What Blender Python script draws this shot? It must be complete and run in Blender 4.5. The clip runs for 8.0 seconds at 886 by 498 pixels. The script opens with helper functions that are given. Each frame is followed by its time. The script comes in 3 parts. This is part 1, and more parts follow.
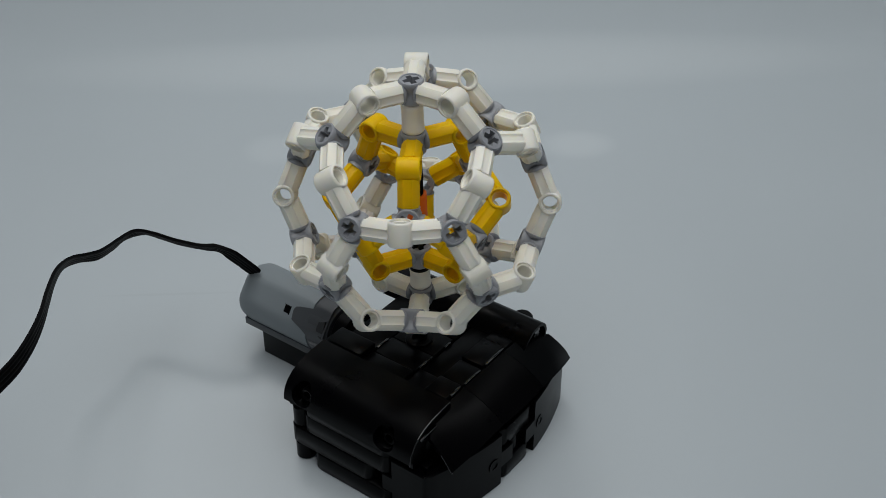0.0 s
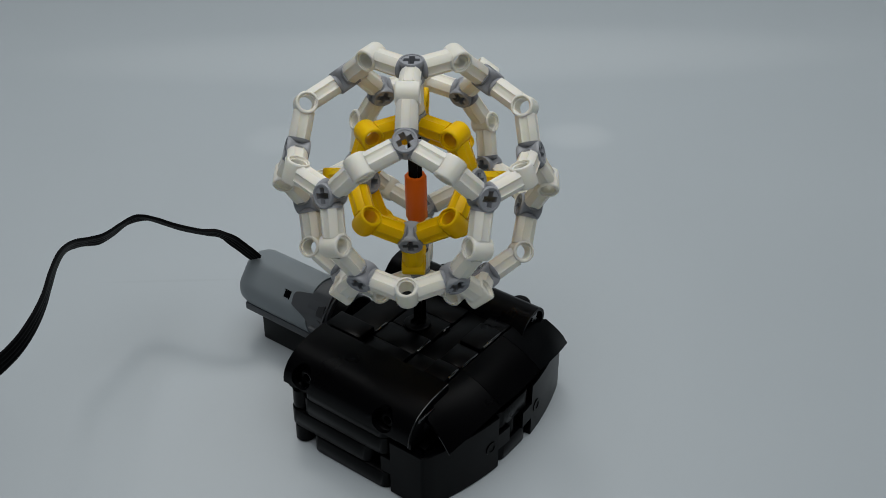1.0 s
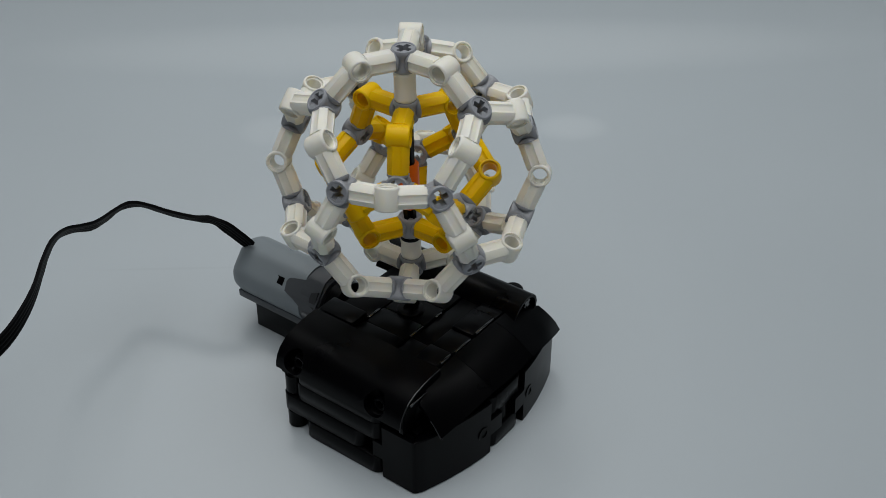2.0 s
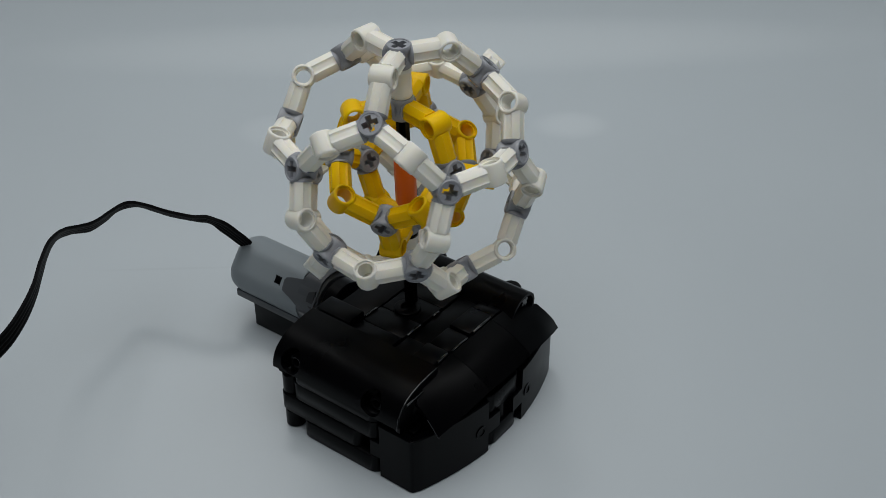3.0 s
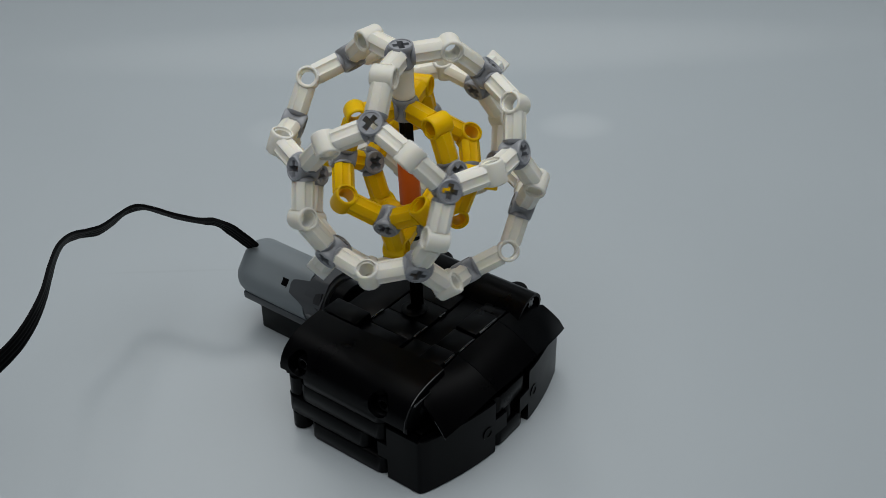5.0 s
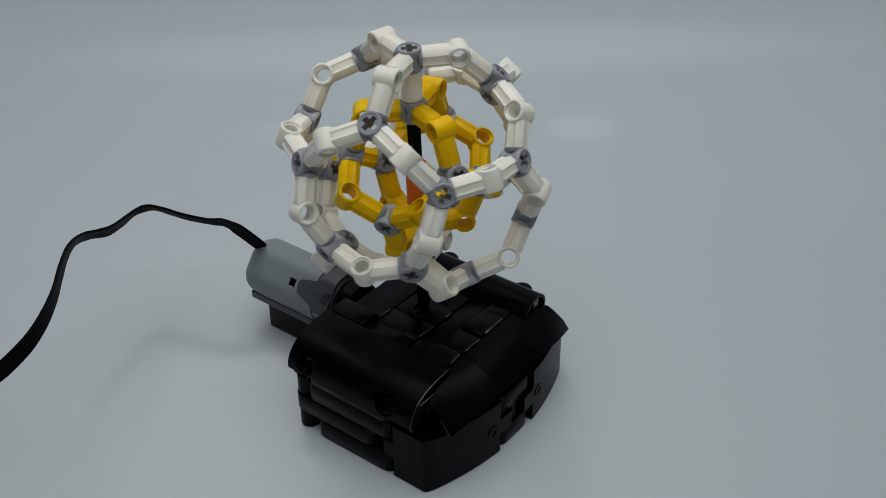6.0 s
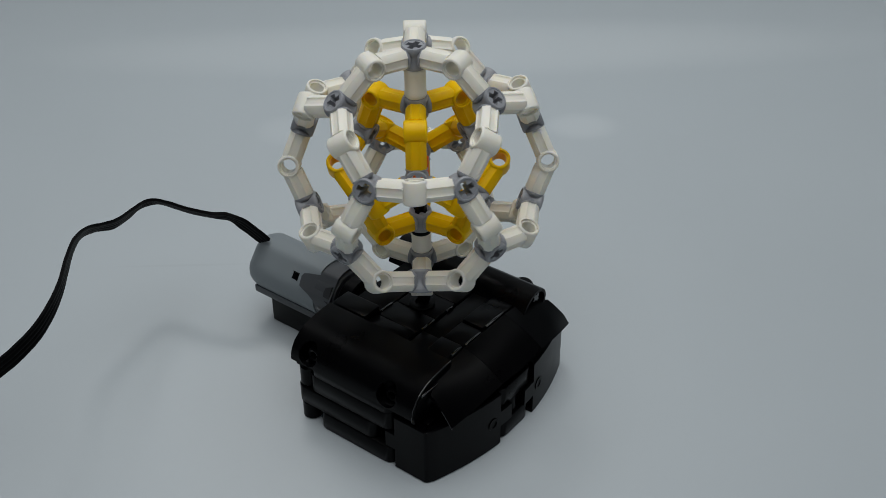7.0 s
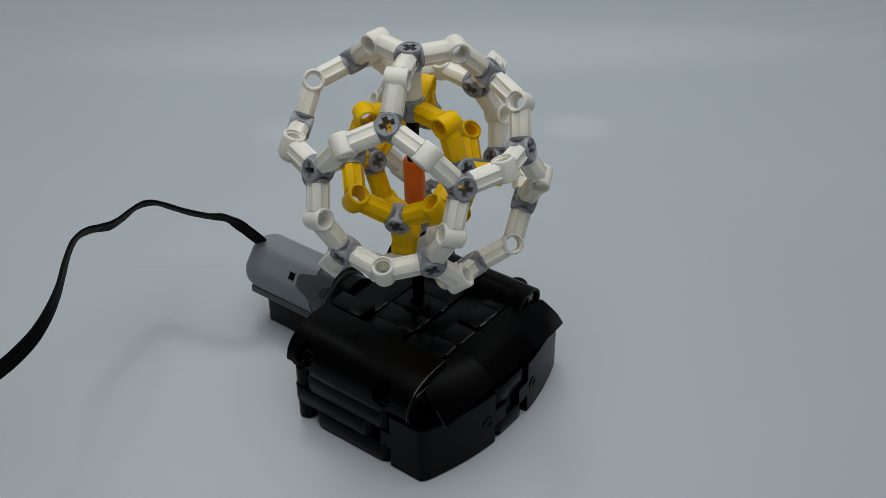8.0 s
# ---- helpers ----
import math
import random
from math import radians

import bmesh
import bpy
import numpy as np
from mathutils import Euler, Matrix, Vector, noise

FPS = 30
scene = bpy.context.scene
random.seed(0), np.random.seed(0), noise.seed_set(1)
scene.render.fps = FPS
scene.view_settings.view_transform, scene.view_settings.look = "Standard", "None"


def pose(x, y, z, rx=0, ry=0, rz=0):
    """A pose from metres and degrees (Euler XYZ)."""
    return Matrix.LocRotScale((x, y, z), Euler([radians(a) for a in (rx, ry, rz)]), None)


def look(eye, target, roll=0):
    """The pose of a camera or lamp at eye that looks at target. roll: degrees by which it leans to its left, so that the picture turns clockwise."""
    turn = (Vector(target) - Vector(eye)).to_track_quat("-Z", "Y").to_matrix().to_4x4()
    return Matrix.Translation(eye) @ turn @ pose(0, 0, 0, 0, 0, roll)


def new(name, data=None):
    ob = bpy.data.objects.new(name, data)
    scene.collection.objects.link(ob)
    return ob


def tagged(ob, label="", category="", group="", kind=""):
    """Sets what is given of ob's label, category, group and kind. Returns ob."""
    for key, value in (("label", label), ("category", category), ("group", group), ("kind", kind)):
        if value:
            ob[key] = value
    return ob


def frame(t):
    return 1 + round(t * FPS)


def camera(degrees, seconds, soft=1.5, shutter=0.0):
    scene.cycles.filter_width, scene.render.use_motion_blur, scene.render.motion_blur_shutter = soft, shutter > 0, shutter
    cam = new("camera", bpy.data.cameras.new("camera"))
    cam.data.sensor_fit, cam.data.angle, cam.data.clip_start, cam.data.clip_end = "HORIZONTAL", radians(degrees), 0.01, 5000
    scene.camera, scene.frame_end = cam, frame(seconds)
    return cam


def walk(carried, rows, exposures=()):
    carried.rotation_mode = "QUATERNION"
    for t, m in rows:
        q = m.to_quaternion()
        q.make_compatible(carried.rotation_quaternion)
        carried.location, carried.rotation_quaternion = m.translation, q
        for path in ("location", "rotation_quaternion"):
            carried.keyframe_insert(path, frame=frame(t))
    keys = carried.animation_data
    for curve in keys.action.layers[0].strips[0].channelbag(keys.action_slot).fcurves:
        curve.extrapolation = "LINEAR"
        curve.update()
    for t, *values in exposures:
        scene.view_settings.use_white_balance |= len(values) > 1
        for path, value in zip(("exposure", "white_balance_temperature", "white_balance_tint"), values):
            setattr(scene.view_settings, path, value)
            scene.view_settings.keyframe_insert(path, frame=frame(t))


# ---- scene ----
MM = 0.001
cam = camera(41.0, 8.0, soft=0.5, shutter=0.02)


def cam_pose(x, y, z, yaw, pitch, roll):
    """The camera's pose from millimetres and degrees."""
    return Matrix.Translation((x * MM, y * MM, z * MM)) @ pose(0, 0, 0, 0, 0, yaw) @ pose(0, 0, 0, 90 + pitch) @ pose(0, 0, 0, 0, 0, roll)


walk(cam, [
    (0.0, cam_pose(-5.89, -339.75, 306.89, -2.482, -33.975, -0.141)),
    (0.5, cam_pose(-6.32, -344.77, 304.42, -2.468, -33.963, 0.039)),
    (1.0, cam_pose(-5.66, -347.05, 304.18, -2.474, -33.860, 0.077)),
    (1.5, cam_pose(-4.90, -348.67, 302.19, -2.500, -33.899, 0.100)),
    (2.0, cam_pose(-3.89, -350.50, 299.92, -2.589, -33.820, 0.272)),
    (3.5, cam_pose(0.52, -349.62, 298.29, -2.068, -33.811, -0.429)),
    (4.0, cam_pose(-0.03, -350.47, 297.70, -2.087, -33.704, -0.416)),
    (4.5, cam_pose(-0.01, -350.13, 298.33, -1.996, -33.769, -0.611)),
    (6.0, cam_pose(-1.58, -354.45, 303.12, -1.664, -33.836, -0.611)),
    (6.5, cam_pose(-1.52, -357.69, 303.72, -1.614, -33.747, -0.498)),
    (7.0, cam_pose(-1.90, -360.36, 302.96, -1.583, -33.677, -0.391)),
    (7.5, cam_pose(-0.58, -361.87, 304.91, -1.589, -33.888, -0.409)),
    (8.0, cam_pose(0.00, -363.25, 304.34, -1.582, -33.604, -0.488)),
])

# ---------------------------------------------------------------- light
world = bpy.data.worlds.new("room_light")
scene.world = world
world.use_nodes = True
world.node_tree.nodes["Background"].inputs[0].default_value = (0.80, 0.88, 1.0, 1)
world.node_tree.nodes["Background"].inputs[1].default_value = 0.04


def area_lamp(name, eye, target, sx, sy, watts, colour):
    data = bpy.data.lights.new(name, "AREA")
    data.shape, data.size, data.size_y, data.energy, data.color = "RECTANGLE", sx, sy, watts, colour
    ob = new(name, data)
    ob.matrix_world = look(eye, target)
    return ob


area_lamp("ceiling_panel", (0.10, -0.30, 2.30), (0.10, -0.2999, 0), 2.4, 2.9, 51.0, (0.972, 1.0, 1.012))
area_lamp("ceiling_lamp", (-0.25, 0.75, 2.20), (0, 0, 0), 0.35, 0.35, 5.2, (1.0, 0.98, 0.95))
scene.view_settings.exposure = -0.21


# ---------------------------------------------------------------- materials
def plastic(name, colour, rough=0.35, vary=0.06, bump=0.02, spec=0.5):
    m = bpy.data.materials.new(name)
    m.use_nodes = True
    n, l = m.node_tree.nodes, m.node_tree.links
    b = n["Principled BSDF"]
    tc = n.new("ShaderNodeTexCoord")
    big = n.new("ShaderNodeTexNoise")
    big.inputs["Scale"].default_value, big.inputs["Detail"].default_value = 60, 4
    fine = n.new("ShaderNodeTexNoise")
    fine.inputs["Scale"].default_value, fine.inputs["Detail"].default_value = 900, 3
    l.new(tc.outputs["Object"], big.inputs["Vector"])
    l.new(tc.outputs["Object"], fine.inputs["Vector"])
    info = n.new("ShaderNodeObjectInfo")
    add = n.new("ShaderNodeMath")
    add.operation = "ADD"
    l.new(big.outputs["Fac"], add.inputs[0])
    l.new(info.outputs["Random"], add.inputs[1])
    ramp = n.new("ShaderNodeMapRange")
    ramp.inputs["From Min"].default_value, ramp.inputs["From Max"].default_value = 0.3, 1.7
    ramp.inputs["To Min"].default_value, ramp.inputs["To Max"].default_value = 1 - vary, 1 + vary
    l.new(add.outputs[0], ramp.inputs["Value"])
    mul = n.new("ShaderNodeVectorMath")
    mul.operation = "SCALE"
    mul.inputs[0].default_value = colour
    l.new(ramp.outputs[0], mul.inputs["Scale"])
    l.new(mul.outputs[0], b.inputs["Base Color"])
    rr = n.new("ShaderNodeMapRange")
    rr.inputs["To Min"].default_value, rr.inputs["To Max"].default_value = rough - 0.07, rough + 0.09
    l.new(big.outputs["Fac"], rr.inputs["Value"])
    l.new(rr.outputs[0], b.inputs["Roughness"])
    b.inputs["Specular IOR Level"].default_value = spec
    bp = n.new("ShaderNodeBump")
    bp.inputs["Strength"].default_value, bp.inputs["Distance"].default_value = bump, 0.0005
    l.new(fine.outputs["Fac"], bp.inputs["Height"])
    l.new(bp.outputs[0], b.inputs["Normal"])
    return m


WHITE = plastic("white_plastic", (0.925, 0.888, 0.785), 0.44, 0.04, 0.02, 0.35)
YELLOW = plastic("yellow_plastic", (0.92, 0.545, 0.001), 0.36, 0.05, 0.02, 0.18)
ORANGE = plastic("orange_plastic", (0.86, 0.155, 0.008), 0.38, 0.04, 0.02, 0.25)
GREY = plastic("grey_plastic", (0.31, 0.32, 0.345), 0.36, 0.07)
MOTOR_GREY = plastic("motor_grey_plastic", (0.207, 0.235, 0.252), 0.42, 0.04)
DARK_GREY = plastic("dark_grey_plastic", (0.058, 0.063, 0.070), 0.42, 0.06)
# dark tone that paints the shade of the motor collar's hollow
RECESS_SHADE = plastic("recess_shade", (0.022, 0.023, 0.026), 0.5, 0.06)
BLACK = plastic("black_plastic", (0.0005, 0.0005, 0.0009), 0.29, 0.2, 0.02, 0.11)
# black with much stronger gloss, used where edges should glint
BLACK_GLOSS = plastic("glossy_black_plastic", (0.0006, 0.0006, 0.0010), 0.13, 0.2, 0.01, 1.0)
RUBBER = plastic("cable_rubber", (0.0016, 0.0016, 0.0020), 0.50, 0.2, 0.06, 0.06)


for soft in (WHITE, YELLOW):
    shader = soft.node_tree.nodes["Principled BSDF"]
    shader.inputs["Subsurface Weight"].default_value, shader.inputs["Subsurface Scale"].default_value = 0.35, 0.0026
    shader.inputs["Subsurface Radius"].default_value = (1.0, 0.85, 0.6)


def table_material():
    m = bpy.data.materials.new("table_sheet")
    m.use_nodes = True
    n, l = m.node_tree.nodes, m.node_tree.links
    b = n["Principled BSDF"]
    tc = n.new("ShaderNodeTexCoord")
    a = n.new("ShaderNodeTexNoise")
    a.inputs["Scale"].default_value, a.inputs["Detail"].default_value = 5, 5
    c = n.new("ShaderNodeTexNoise")
    c.inputs["Scale"].default_value, c.inputs["Detail"].default_value = 260, 4
    l.new(tc.outputs["Object"], a.inputs["Vector"])
    l.new(tc.outputs["Object"], c.inputs["Vector"])
    mix = n.new("ShaderNodeMix")
    mix.data_type = "RGBA"
    mix.inputs["A"].default_value, mix.inputs["B"].default_value = (0.426, 0.470, 0.497, 1), (0.461, 0.507, 0.535, 1)
    l.new(a.outputs["Fac"], mix.inputs["Factor"])
    colour = mix.outputs["Result"]
    sep = n.new("ShaderNodeSeparateXYZ")
    l.new(tc.outputs["Object"], sep.inputs[0])
    # two pale oval spots, the bend's sheen painted as a paler band, and one thin darker line: centre and half widths in
    # metres, tint, strength
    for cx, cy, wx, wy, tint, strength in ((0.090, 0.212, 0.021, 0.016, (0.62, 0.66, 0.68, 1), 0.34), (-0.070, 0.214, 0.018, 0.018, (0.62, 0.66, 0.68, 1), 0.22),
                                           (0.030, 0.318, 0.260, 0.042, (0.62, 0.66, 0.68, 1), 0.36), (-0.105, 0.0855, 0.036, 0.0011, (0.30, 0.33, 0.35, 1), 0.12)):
        terms = []
        for axis, centre, half in (("X", cx, wx), ("Y", cy, wy)):
            off = n.new("ShaderNodeMath")
            off.operation, off.inputs[1].default_value = "SUBTRACT", centre
            l.new(sep.outputs[axis], off.inputs[0])
            div = n.new("ShaderNodeMath")
            div.operation, div.inputs[1].default_value = "DIVIDE", half
            l.new(off.outputs[0], div.inputs[0])
            sq = n.new("ShaderNodeMath")
            sq.operation, sq.inputs[1].default_value = "POWER", 2.0
            ab = n.new("ShaderNodeMath")
            ab.operation = "ABSOLUTE"
            l.new(div.outputs[0], ab.inputs[0])
            l.new(ab.outputs[0], sq.inputs[0])
            terms.append(sq.outputs[0])
        both = n.new("ShaderNodeMath")
        both.operation = "ADD"
        l.new(terms[0], both.inputs[0])
        l.new(terms[1], both.inputs[1])
        sheen_and_marks = n.new("ShaderNodeMapRange")
        sheen_and_marks.interpolation_type = "SMOOTHSTEP"
        sheen_and_marks.inputs["From Min"].default_value, sheen_and_marks.inputs["From Max"].default_value = 0.0, 1.3
        sheen_and_marks.inputs["To Min"].default_value, sheen_and_marks.inputs["To Max"].default_value = strength, 0.0
        l.new(both.outputs[0], sheen_and_marks.inputs["Value"])
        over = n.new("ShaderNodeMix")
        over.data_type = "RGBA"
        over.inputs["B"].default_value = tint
        l.new(sheen_and_marks.outputs[0], over.inputs["Factor"])
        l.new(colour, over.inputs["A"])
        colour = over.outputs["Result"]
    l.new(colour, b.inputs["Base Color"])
    r = n.new("ShaderNodeMapRange")
    r.inputs["To Min"].default_value, r.inputs["To Max"].default_value = 0.36, 0.52
    l.new(a.outputs["Fac"], r.inputs["Value"])
    l.new(r.outputs[0], b.inputs["Roughness"])
    bp = n.new("ShaderNodeBump")
    bp.inputs["Strength"].default_value, bp.inputs["Distance"].default_value = 0.03, 0.0004
    l.new(c.outputs["Fac"], bp.inputs["Height"])
    l.new(bp.outputs[0], b.inputs["Normal"])
    return m


TABLE = table_material()
WALL = plastic("painted_wall", (0.125, 0.13, 0.138), 0.7, 0.03)


# ---------------------------------------------------------------- mesh helpers (millimetres)
def finish(bm, name, material, smooth=40):
    bmesh.ops.recalc_face_normals(bm, faces=bm.faces)
    me = bpy.data.meshes.new(name)
    bmesh.ops.scale(bm, vec=(MM, MM, MM), verts=bm.verts)
    for f in bm.faces:
        f.smooth = True
    for e in bm.edges:
        e.smooth = not (len(e.link_faces) == 2 and e.calc_face_angle(0) > radians(smooth))
    bm.to_mesh(me)
    bm.free()
    me.materials.append(material)
    return me


def part(name, bm, material, parent, label="", at=None):
    """One mesh object under a thing or a part; bm is a bmesh in millimetres, or a mesh to share."""
    me = finish(bm, name, material) if isinstance(bm, bmesh.types.BMesh) else bm
    ob = new(name, me)
    ob.parent = parent
    if at is not None:
        ob.matrix_local = at
    return tagged(ob, label=label) if label else ob


def lathe(bm, profile, n=24, m=None, close=False):
    """Turns (radius, height) pairs about z."""
    rings = []
    for r, z in profile:
        rings.append([bm.verts.new((r * math.cos(2 * math.pi * k / n), r * math.sin(2 * math.pi * k / n), z)) for k in range(n)])
    pairs = list(zip(rings, rings[1:])) + ([(rings[-1], rings[0])] if close else [])
    for a, b in pairs:
        for k in range(n):
            bm.faces.new((a[k], a[(k + 1) % n], b[(k + 1) % n], b[k]))
    if not close:
        for ring in (rings[0], rings[-1]):
            if ring[0].co.xy.length > 1e-6:
                bm.faces.new(ring)
    verts = [v for ring in rings for v in ring]
    if m is not None:
        bmesh.ops.transform(bm, matrix=m, verts=verts)
    return verts


def extrude(bm, section, lengths, scales=None, m=None):
    """Sweeps a closed (x, y) section along z through the given heights."""
    rings = []
    for i, z in enumerate(lengths):
        k = scales[i] if scales else 1
        rings.append([bm.verts.new((x * k, y * k, z)) for x, y in section])
    n = len(section)
    for a, b in zip(rings, rings[1:]):
        for k in range(n):
            bm.faces.new((a[k], a[(k + 1) % n], b[(k + 1) % n], b[k]))
    bm.faces.new(rings[0])
    bm.faces.new(rings[-1])
    verts = [v for ring in rings for v in ring]
    if m is not None:
        bmesh.ops.transform(bm, matrix=m, verts=verts)
    return verts


def frame_of(x, y, z, at=(0, 0, 0)):
    return Matrix((Vector((*x, 0)), Vector((*y, 0)), Vector((*z, 0)), Vector((*at, 1)))).transposed()


def box(bm, x0, x1, y0, y1, z0, z1, bevel=0.5):
    made = bmesh.ops.create_cube(bm, size=1)["verts"]
    bmesh.ops.scale(bm, vec=(x1 - x0, y1 - y0, z1 - z0), verts=made)
    bmesh.ops.translate(bm, vec=((x0 + x1) / 2, (y0 + y1) / 2, (z0 + z1) / 2), verts=made)
    if bevel:
        edges = list({e for v in made for e in v.link_edges})
        bmesh.ops.bevel(bm, geom=edges, offset=bevel, segments=2, affect="EDGES", profile=0.5)
    return bm


def stadium(length, width, n=8):
    """Outline of a beam with round ends along x, from -length/2 to length/2."""
    r, h = width / 2, length / 2 - width / 2
    pts = [(h + r * math.cos(a), r * math.sin(a)) for a in np.linspace(-math.pi / 2, math.pi / 2, n)]
    return pts + [(-h - r * math.cos(a), -r * math.sin(a)) for a in np.linspace(-math.pi / 2, math.pi / 2, n)]


def beam(bm, x0, x1, y, z0, z1, width=7.6, turn=0):
    """A flat beam with round ends along x (or along y with turn=90), standing from z0 to z1."""
    sec = stadium(x1 - x0, width)
    m = Matrix.Translation(((x0 + x1) / 2, y, 0)) if not turn else Matrix.Translation((y, (x0 + x1) / 2, 0)) @ pose(0, 0, 0, 0, 0, 90)
    k = 1 - 0.5 / width
    extrude(bm, sec, (z0, z0 + 0.35, z1 - 0.35, z1), (k, 1, 1, k), m)
    return bm


CROSS = [(0.85, 0.85), (0.85, 2.35), (-0.85, 2.35), (-0.85, 0.85), (-2.35, 0.85), (-2.35, -0.85), (-0.85, -0.85), (-0.85, -2.35),
         (0.85, -2.35), (0.85, -0.85), (2.35, -0.85), (2.35, 0.85)]


# ---------------------------------------------------------------- room and table
def room():
    # table sheet that bends up behind the model
    bm = bmesh.new()
    prof = [(-900, 0), (345, 0)]
    for k in range(1, 13):
        a = radians(90) * k / 12
        prof.append((345 + 160 * math.sin(a), 160 - 160 * math.cos(a)))
    prof.append((505, 600))
    rows = [[bm.verts.new((x, y, z)) for y, z in prof] for x in (-1100, 1100)]
    for k in range(len(prof) - 1):
        bm.faces.new((rows[0][k], rows[1][k], rows[1][k + 1], rows[0][k + 1]))
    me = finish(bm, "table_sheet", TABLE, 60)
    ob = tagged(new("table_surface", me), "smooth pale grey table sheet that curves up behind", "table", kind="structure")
    sol = ob.modifiers.new("thickness", "SOLIDIFY")
    sol.thickness, sol.offset = 0.003, -1 if me.polygons[0].normal.z > 0 else 1

    # plain walls, floor and ceiling that close the room
    for name, x0, x1, y0, y1, z0, z1 in (("wall_north", -2200, 2200, 2000, 2100, -103.2, 2500), ("wall_south", -2200, 2200, -2300, -2200, -103.2, 2500),
                                         ("wall_west", -2300, -2200, -2200, 2000, -103.2, 2500), ("wall_east", 2200, 2300, -2200, 2000, -103.2, 2500),
                                         ("ceiling", -2300, 2300, -2300, 2100, 2500, 2600), ("floor", -2300, 2300, -2300, 2100, -103.2, -3.2)):
        bm = bmesh.new()
        box(bm, x0, x1, y0, y1, z0, z1, 0)
        tagged(new(name, finish(bm, name, WALL)), "plain painted grey " + name.split("_")[0], name.split("_")[0], kind="structure")


room()


# ---------------------------------------------------------------- spinning ball
def connector_mesh(name, bend, material):
    """A bent connector: a pin boss across the bend and two fluted arms. x along the edge, z outward, y along the pin hole."""
    bm = bmesh.new()
    turn = pose(0, 0, 0, 90)
    lathe(bm, [(2.5, -3.0), (2.5, 3.0), (3.1, 3.05), (3.1, 3.85), (3.45, 3.85), (3.75, 3.65), (3.87, 3.2), (3.87, -3.2), (3.75, -3.65), (3.45, -3.85), (3.1, -3.85), (3.1, -3.05)],
          24, turn, True)
    half = radians(bend / 2)
    # round arms with a flat groove along four sides, from the boss to the end
    grooved = []
    for k in range(4):
        for a, flat in ((-45, 0), (-23, 0), (-20, 1), (-7, 1), (7, 1), (20, 1), (23, 0)):
            c = radians(90 * k + a)
            r = 3.14 / math.cos(radians(a)) if flat else 3.74
            grooved.append((r * math.cos(c), r * math.sin(c)))
    for s in (1, -1):
        d = Vector((s * math.cos(half), 0, -math.sin(half)))
        y = Vector((0, 1, 0))
        m = frame_of(y, d.cross(y), d)
        rings = []
        for z, k in ((2.75, 1), (11.8, 1), (12.15, 0.95)):
            rings.append([bm.verts.new(m @ Vector((p * k, q * k, z))) for p, q in grooved])
        for a, b in zip(rings, rings[1:]):
            for k in range(28):
                bm.faces.new((a[k], a[(k + 1) % 28], b[(k + 1) % 28], b[k]))
        bm.faces.new(rings[0])
        bm.faces.new(rings[-1])
    return finish(bm, name, material, 50)


def hub_mesh(material):
    """A three-way hub: a waisted drum with a cross-shaped hole right through, z outward."""
    bm = bmesh.new()
    prof = [(3.25, 3.7), (3.35, 3.95), (3.8, 3.95), (4.05, 3.6), (4.1, 2.7), (3.55, 1.4), (3.3, 0), (3.55, -1.4), (4.1, -2.7), (4.05, -3.6), (3.8, -3.95), (3.35, -3.95), (3.25, -3.7)]
    n = 24
    rings = [[bm.verts.new((r * math.cos(2 * math.pi * k / n), r * math.sin(2 * math.pi * k / n), z)) for k in range(n)] for r, z in prof]
    for a, b in zip(rings, rings[1:]):
        for k in range(n):
            bm.faces.new((a[k], a[(k + 1) % n], b[(k + 1) % n], b[k]))
    holes = [[bm.verts.new((x * 1.12, y * 1.12, z)) for x, y in CROSS] for z in (3.7, -3.7)]
    for k in range(12):
        bm.faces.new((holes[0][k], holes[0][(k + 1) % 12], holes[1][(k + 1) % 12], holes[1][k]))
    for ring, hole in ((rings[0], holes[0]), (rings[-1], holes[1])):
        edges = [bm.edges.get((c[k], c[(k + 1) % len(c)])) for c in (ring, hole) for k in range(len(c))]
        bmesh.ops.triangle_fill(bm, use_beauty=True, edges=edges)
    # three collars that meet the arms
    for k in range(3):
        a = radians(90 + 120 * k)
        d = Vector((math.cos(a), math.sin(a), 0))
        lathe(bm, [(2.7, 2.6), (3.3, 2.9), (3.75, 3.7), (3.8, 4.0), (3.0, 4.05)], 20, frame_of(d.cross(Vector((0, 0, 1))), (0, 0, 1), d))
    return finish(bm, "hub", material, 35)


def solid_nodes(kind):
    """Unit nodes with one on +z: 'outer' has twenty, 'inner' eight."""
    c = [(x, y, z) for x in (-1, 1) for y in (-1, 1) for z in (-1, 1)]
    if kind == "outer":
        g = (1 + 5 ** 0.5) / 2
        for a in (-1, 1):
            for b in (-1, 1):
                c += [(0, a / g, b * g), (a / g, b * g, 0), (a * g, 0, b / g)]
    v = [Vector(p).normalized() for p in c]
    z = Vector((1, 1, 1)).normalized()
    near = sorted(v, key=lambda p: -p.dot(z))[1]
    y = -(near - z * near.dot(z)).normalized()
    if kind == "inner":
        y = -y
    x = y.cross(z)
    return [Vector((p.dot(x), p.dot(y), p.dot(z))) for p in v]


R_OUT, R_IN = 41.35, 23.2
INNER_DROP = -0.7


